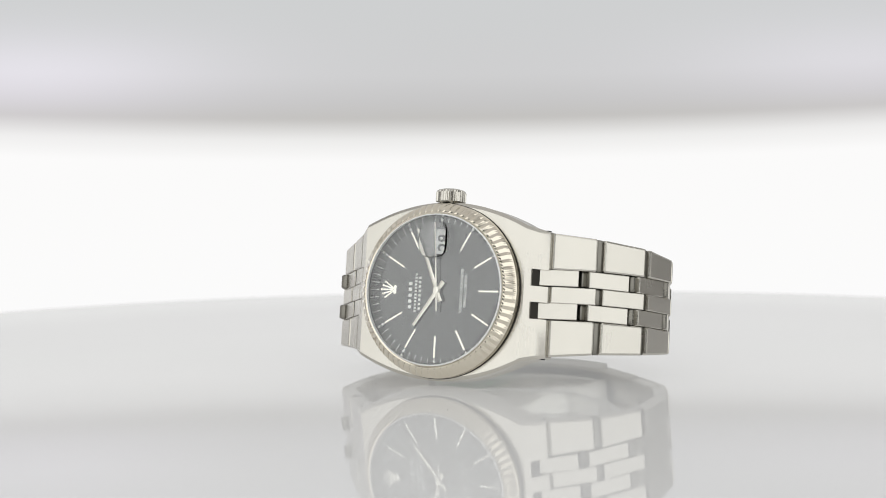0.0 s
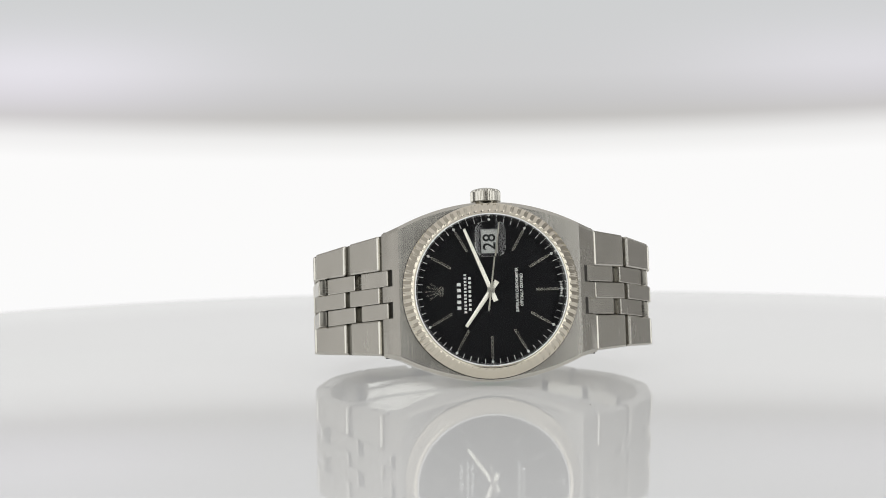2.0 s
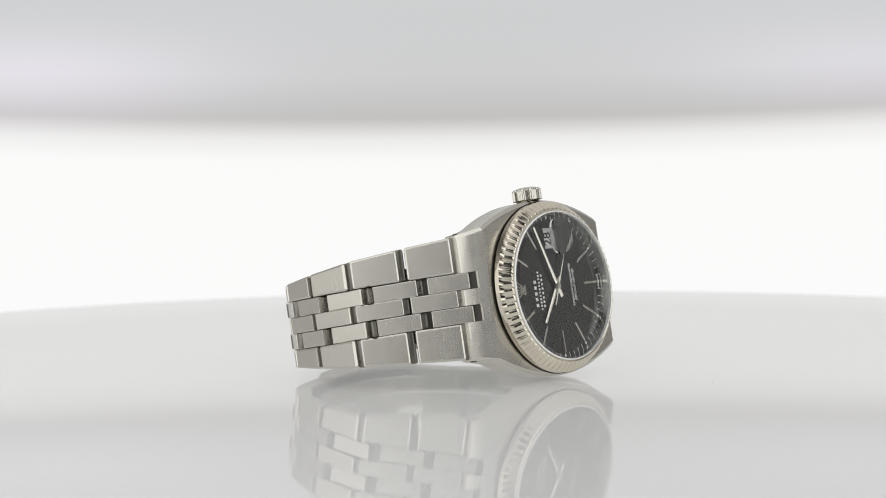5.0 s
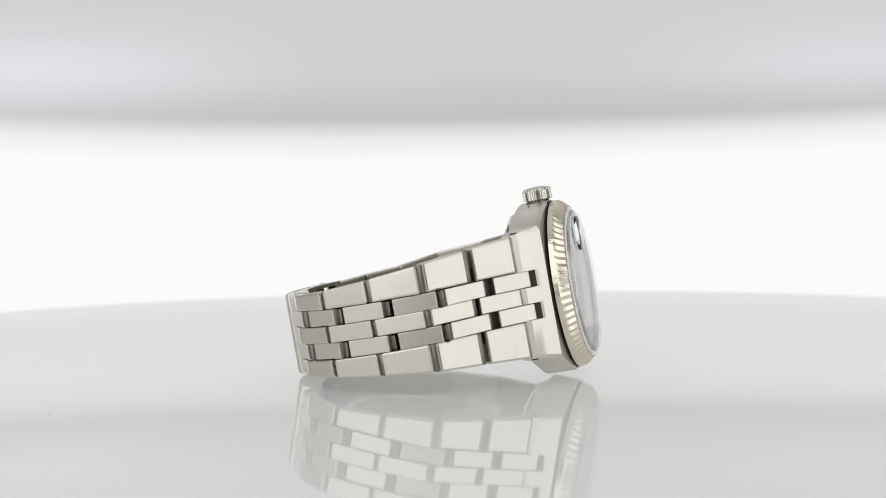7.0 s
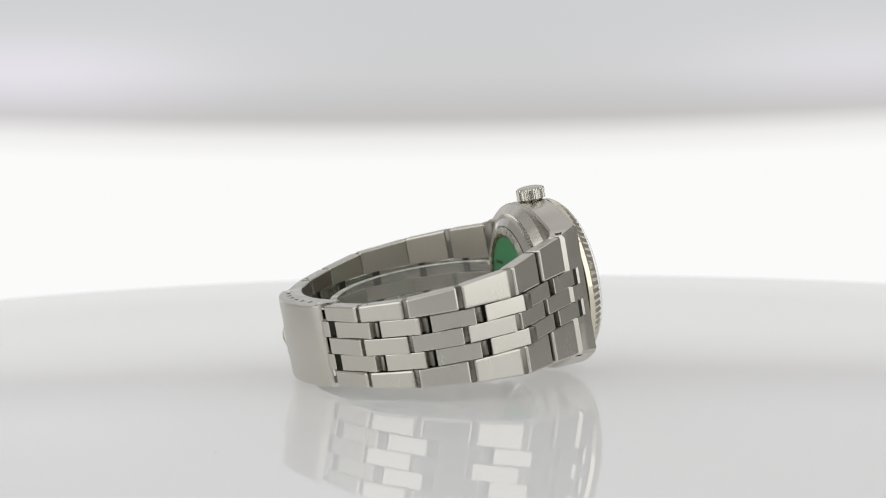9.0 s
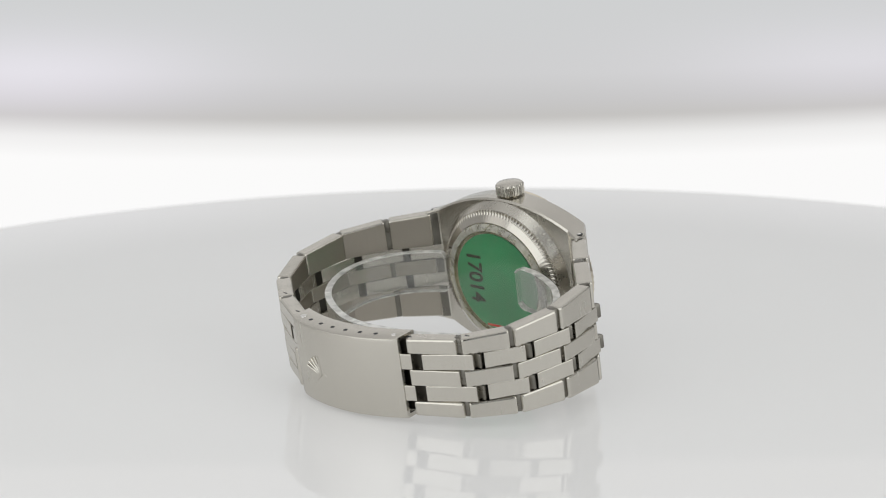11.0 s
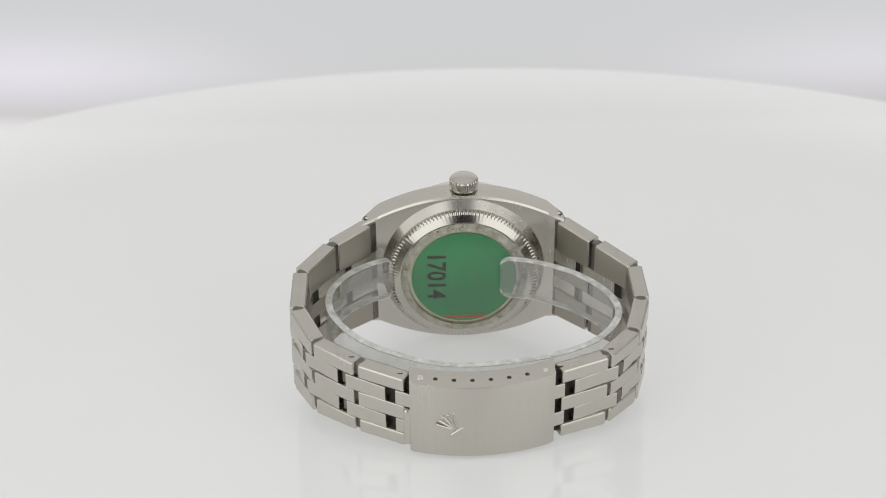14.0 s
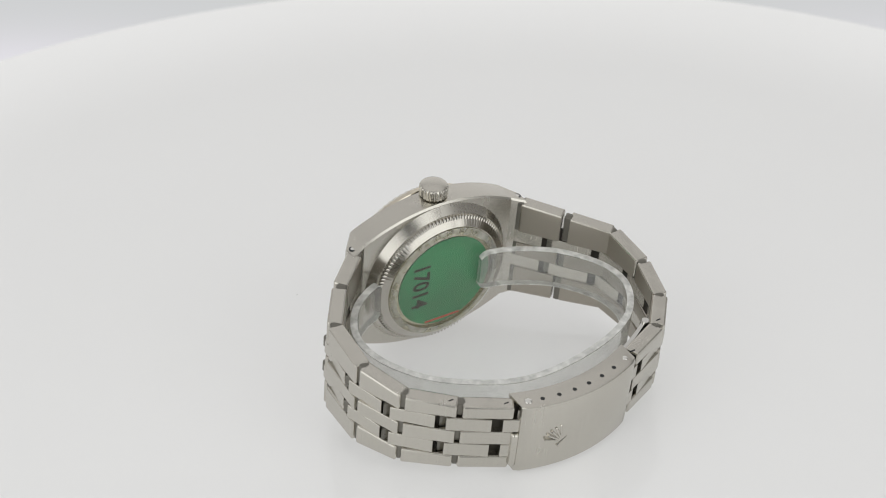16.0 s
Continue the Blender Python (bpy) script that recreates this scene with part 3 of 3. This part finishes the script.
def build_bracelet(path):
    centre = Vector((0, 32, 0))
    w = 1.62
    for k in range(len(path) - 1):
        a, b = path[k], path[k + 1]
        d = Vector((b[0] - a[0], b[1] - a[1], 0))
        n = d.length
        d.normalize()
        inward = Vector((-d.y, d.x, 0))
        if inward.dot(centre - Vector((a[0], a[1], 0))) < 0:
            inward = -inward
        rows = ((-99, -3 * w - 0.04), (-w, w), (3 * w + 0.04, 99))
        last = k == len(path) - 2
        bm = bmesh.new()
        for u0, u1 in rows:
            row(bm, a, b, zrow(a, u0, u1), zrow(b, u0, u1), inward, 0.7 if k == 0 else 0.8 if k < 3 else 0.6, (1.6 if path[0][0] < 0 else 0.4) if last else 0.7 if k < 2 else 0.45, bevel=0.4 if abs(u0 + u1) > 1 else 0.18)
        link = part("bracelet_link", scaled(bm), brushed, watch, "", 12)
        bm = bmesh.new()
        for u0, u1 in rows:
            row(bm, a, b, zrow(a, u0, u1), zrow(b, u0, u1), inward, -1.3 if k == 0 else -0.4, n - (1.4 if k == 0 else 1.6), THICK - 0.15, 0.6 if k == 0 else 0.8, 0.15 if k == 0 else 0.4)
        part("hinge_step", scaled(bm), hinge_steel, link, "rounded hinge step, darkened for the gap's shade", 25)
        # core coloured near-black so that the row gaps look shaded
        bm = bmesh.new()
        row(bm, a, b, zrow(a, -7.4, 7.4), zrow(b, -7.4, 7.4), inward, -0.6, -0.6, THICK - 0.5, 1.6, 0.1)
        part("link_core", scaled(bm), recess, link, "hinge core darkened as shade between the link rows")
        # inner faces in a darker, rougher steel than the outer rows
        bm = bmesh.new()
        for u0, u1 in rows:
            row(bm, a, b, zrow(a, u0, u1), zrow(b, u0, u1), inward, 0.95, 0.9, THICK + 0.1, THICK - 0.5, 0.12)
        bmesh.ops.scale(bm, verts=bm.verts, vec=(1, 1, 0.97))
        part("link_back", scaled(bm), inner_steel, link, "darker, rougher inner face of the link", 12)
        # the two inner rows sit nearer to the case and reach past the joint into the notches of the next piece
        start = -2.0 if k == 0 else -2.3
        p, q = beside(a, d, start), beside(b, d, -4.4)
        if k:
            # the reach past the joint follows the bend for the most part
            back = Vector((a[0] - path[k - 1][0], a[1] - path[k - 1][1])).normalized()
            bent = beside(a, back, start)
            p = tuple(0.3 * u + 0.7 * v for u, v in zip(p, bent))
        for u0, u1 in ((-3 * w, -w - 0.04), (w + 0.04, 3 * w)):
            bm = bmesh.new()
            row(bm, p, q, zrow(p, u0, u1), zrow(q, u0, u1), inward, 0.0, 0.0, THICK - 0.2, 0.0, 0.16)
            part("inner_link", scaled(bm), brushed, link, "", 12)
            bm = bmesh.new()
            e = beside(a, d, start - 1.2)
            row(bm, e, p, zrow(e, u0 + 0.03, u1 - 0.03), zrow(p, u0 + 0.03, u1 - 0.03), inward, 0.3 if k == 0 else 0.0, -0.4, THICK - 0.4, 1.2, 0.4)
            part("hinge_step", scaled(bm), hinge_steel, link, "rounded hinge step, darkened for the gap's shade", 25)
        # stubs of the inner rows that run on under the clasp
        if last:
            q, e = beside(b, d, -2.3), beside(b, d, 1.2)
            for u0, u1 in ((-3 * w, -w - 0.04), (w + 0.04, 3 * w)):
                bm = bmesh.new()
                row(bm, q, e, zrow(q, u0, u1), zrow(e, u0, u1), inward, 0.0, 0.0, THICK - 0.2, 0.0, 0.16)
                part("inner_link", scaled(bm), brushed, link, "", 12)
        # pin end on the upper edge
        if k >= len(path) - 3:
            bm = bmesh.new()
            e = Vector((b[0], b[1], 0)) - d * 1.9 + inward * 1.5
            z = b[2] + b[3] * 1.01
            box(bm, (e.x - 0.5, e.y - 0.12, z - 0.2), (e.x + 0.5, e.y + 0.12, z + 0.03))
            part("pin_slot", scaled(bm), ink, link)


def clasp_y(x):
    return 60.2 - ((x - 0.4) / 13.7) ** 2 * 2.7


def build_clasp():
    bm = bmesh.new()
    xs = [-15.1 + 27.6 * i / 28 for i in range(29)]
    z0, z1 = -8.6, 8.1
    rings = []
    for i, x in enumerate(xs):
        y = clasp_y(x)
        e = 0.35 if i in (0, 28) else 0.0
        out = [(y - 5.0, z1), (y - 0.6, z1), (y - 0.15 - e, z1 - 0.2), (y - e, z1 - 0.7), (y - e, z0 + 0.7), (y - 0.15 - e, z0 + 0.2),
               (y - 0.6, z0), (y - 5.0, z0), (y - 5.0, z0 + 0.8), (y - 1.1, z0 + 0.8), (y - 1.1, z1 - 0.8), (y - 5.0, z1 - 0.8)]
        rings.append([bm.verts.new((x, yy, z)) for yy, z in out])
    n = len(rings[0])
    for p, q in zip(rings, rings[1:]):
        for k in range(n):
            bm.faces.new((p[k], p[(k + 1) % n], q[(k + 1) % n], q[k]))
    bm.faces.new(rings[0]), bm.faces.new(list(reversed(rings[-1])))
    clasp = part("clasp", scaled(bm), brushed, watch, "brushed steel folding clasp cover", 30)
    for i in range(6):
        x = 7.6 - 3.46 * i
        bm = bmesh.new()
        bmesh.ops.create_cone(bm, cap_ends=True, segments=14, radius1=0.45, radius2=0.45, depth=0.3)
        bmesh.ops.translate(bm, verts=bm.verts, vec=(x, clasp_y(x) - 2.2, z1 - 0.12))
        part("adjustment_hole", scaled(bm), ink, clasp, "small dark adjustment hole")
    for x, r in ((10.4, 0.75), (-13.3, 0.55)):
        bm = bmesh.new()
        bmesh.ops.create_uvsphere(bm, u_segments=16, v_segments=8, radius=r)
        bmesh.ops.scale(bm, verts=bm.verts, vec=(1, 1, 0.35))
        bmesh.ops.translate(bm, verts=bm.verts, vec=(x, clasp_y(x) - 2.2, z1))
        part("rivet", scaled(bm), polished, clasp, "small polished rivet")
    # raised five-pronged emblem as a plain shape
    bm = bmesh.new()
    for d in (-28, -14, 0, 14, 28):
        bar(bm, 3.6, -2.4, 38 + d, 0.5, 4.5, 0.5, clasp_y(5) - 0.6, clasp_y(4) + 0.13, 0.12)
    bar(bm, 3.5, -2.5, -52, -1.5, 1.5, 0.9, clasp_y(4) - 0.6, clasp_y(3.5) + 0.12, 0.12)
    part("emblem", scaled(bm), satin, clasp, "raised steel five-pronged emblem")
    # lifting lip at the six o'clock end
    bm = bmesh.new()
    box(bm, (12.2, 54.3, -7.2), (13.7, 57.8, 1.2), 0.55, 3)
    part("lip", scaled(bm), satin, clasp, "rounded lifting lip", 50)
    # folding blade inside
    bm = bmesh.new()
    rings = []
    for i in range(33):
        x = -25.0 + 39.5 * i / 32
        y = 55.2 - ((x - 0.4) / 13.7) ** 2 * 2.4
        rings.append([bm.verts.new((x, yy, z)) for yy, z in ((y, -6.4), (y, 5.9), (y - 0.9, 5.9), (y - 0.9, -6.4))])
    for p, q in zip(rings, rings[1:]):
        for k in range(4):
            bm.faces.new((p[k], p[(k + 1) % 4], q[(k + 1) % 4], q[k]))
    bm.faces.new(rings[0]), bm.faces.new(list(reversed(rings[-1])))
    part("folding_blade", scaled(bm), polished, clasp, "polished inner folding blade", 30)
    bm = bmesh.new()
    bmesh.ops.create_cone(bm, cap_ends=True, segments=20, radius1=0.8, radius2=0.8, depth=13)
    bmesh.ops.translate(bm, verts=bm.verts, vec=(-25.4, 46.6, -0.2))
    part("hinge_pin", scaled(bm), polished, clasp, "hinge of the folding blade")


build_case()
build_bezel()
build_dial()
second_hand = build_hands()
build_crystal()
build_crown()
build_caseback()
build_bracelet(SIDE_12)
build_bracelet(SIDE_6)
build_clasp()


# ---- clear cuff that holds the bracelet open ----
def build_cuff():
    knots = [(-7.6, 12.9), (-14.3, 14.3), (-22.9, 19.2), (-28.8, 26.7), (-29.8, 34.2), (-25.3, 41.5), (-17.2, 46.1), (-5.7, 48.7),
             (5.4, 48.6), (14.8, 44.7), (22.5, 38.7), (27.4, 30.4), (27.9, 22.5), (24.3, 15.7), (19.4, 11.8), (15.3, 10.0)]
    pts = []
    for i in range(len(knots) - 1):
        p0, p1 = knots[max(i - 1, 0)], knots[i]
        p2, p3 = knots[i + 1], knots[min(i + 2, len(knots) - 1)]
        for s in range(6):
            u = s / 6
            pts.append(tuple(0.5 * (2 * p1[c] + (p2[c] - p0[c]) * u + (2 * p0[c] - 5 * p1[c] + 4 * p2[c] - p3[c]) * u * u
                                    + (3 * p1[c] - p0[c] - 3 * p2[c] + p3[c]) * u ** 3) for c in (0, 1)))
    pts.append(knots[-1])
    m = len(pts)

    def strip(name, low, high, material, parent, label):
        """A band along the whole curve, from low to high between its lower (0) and upper (1) edge."""
        bm = bmesh.new()
        rings = []
        for i, (x, y) in enumerate(pts):
            a, b = pts[max(i - 1, 0)], pts[min(i + 1, m - 1)]
            d = Vector((b[0] - a[0], b[1] - a[1])).normalized()
            nrm = Vector((-d.y, d.x)) * 0.7
            e = min(i, m - 1 - i)
            cut = 1.2 if e == 0 else 0.4 if e == 1 else 0.0
            rise = 1.3 * (1 - i / (m - 1))
            z0, z1 = -4.9 + cut + rise, 4.5 - cut + rise
            z0, z1 = z0 + (z1 - z0) * low, z0 + (z1 - z0) * high
            rings.append([bm.verts.new(c) for c in ((x + nrm.x, y + nrm.y, z0), (x + nrm.x, y + nrm.y, z1), (x - nrm.x, y - nrm.y, z1), (x - nrm.x, y - nrm.y, z0))])
        for p, q in zip(rings, rings[1:]):
            for k in range(4):
                bm.faces.new((p[k], p[(k + 1) % 4], q[(k + 1) % 4], q[k]))
        bm.faces.new(rings[0]), bm.faces.new(list(reversed(rings[-1])))
        ob = part(name, scaled(bm), material, parent, label, 40)
        ob.visible_shadow = False

    root = tagged(new("display_cuff"), "clear plastic display cuff inside the closed bracelet", "display cuff")
    strip("band", 0.021, 0.979, cuff_clear, root, "clear plastic band")
    strip("edge", 0.98, 1.0, cuff_rim, root, "frosted upper edge")
    strip("edge", 0.0, 0.02, cuff_rim, root, "frosted lower edge")
    return root


cuff = build_cuff()


# ---- motion of table, watch, cuff, backdrop and seconds hand ----
def motions():
    times = [0.5 * i for i in range(33)]
    spin = [(t, Matrix.Rotation(radians(table_turn(t)), 4, "Z")) for t in times]
    walk(turntable, spin)
    walk(watch, [(t, m @ WATCH_BASE) for t, m in spin])
    walk(cuff, [(t, m @ WATCH_BASE) for t, m in spin])
    walk(backdrop, [(t, arm(a)) for t, a in ARM])
    ticks = [(0.0, pose(0, DIAL_Y, 0, 0, -4.3, 0))]
    for i in range(16):
        ticks.append((i + 0.07, pose(0, DIAL_Y, 0, 0, 6 * i - 4.3, 0)))
        ticks.append((i + 0.14, pose(0, DIAL_Y, 0, 0, 6 * i + 1.7, 0)))
    ticks.append((16.0, pose(0, DIAL_Y, 0, 0, 91.7, 0)))
    walk(second_hand, ticks)


motions()
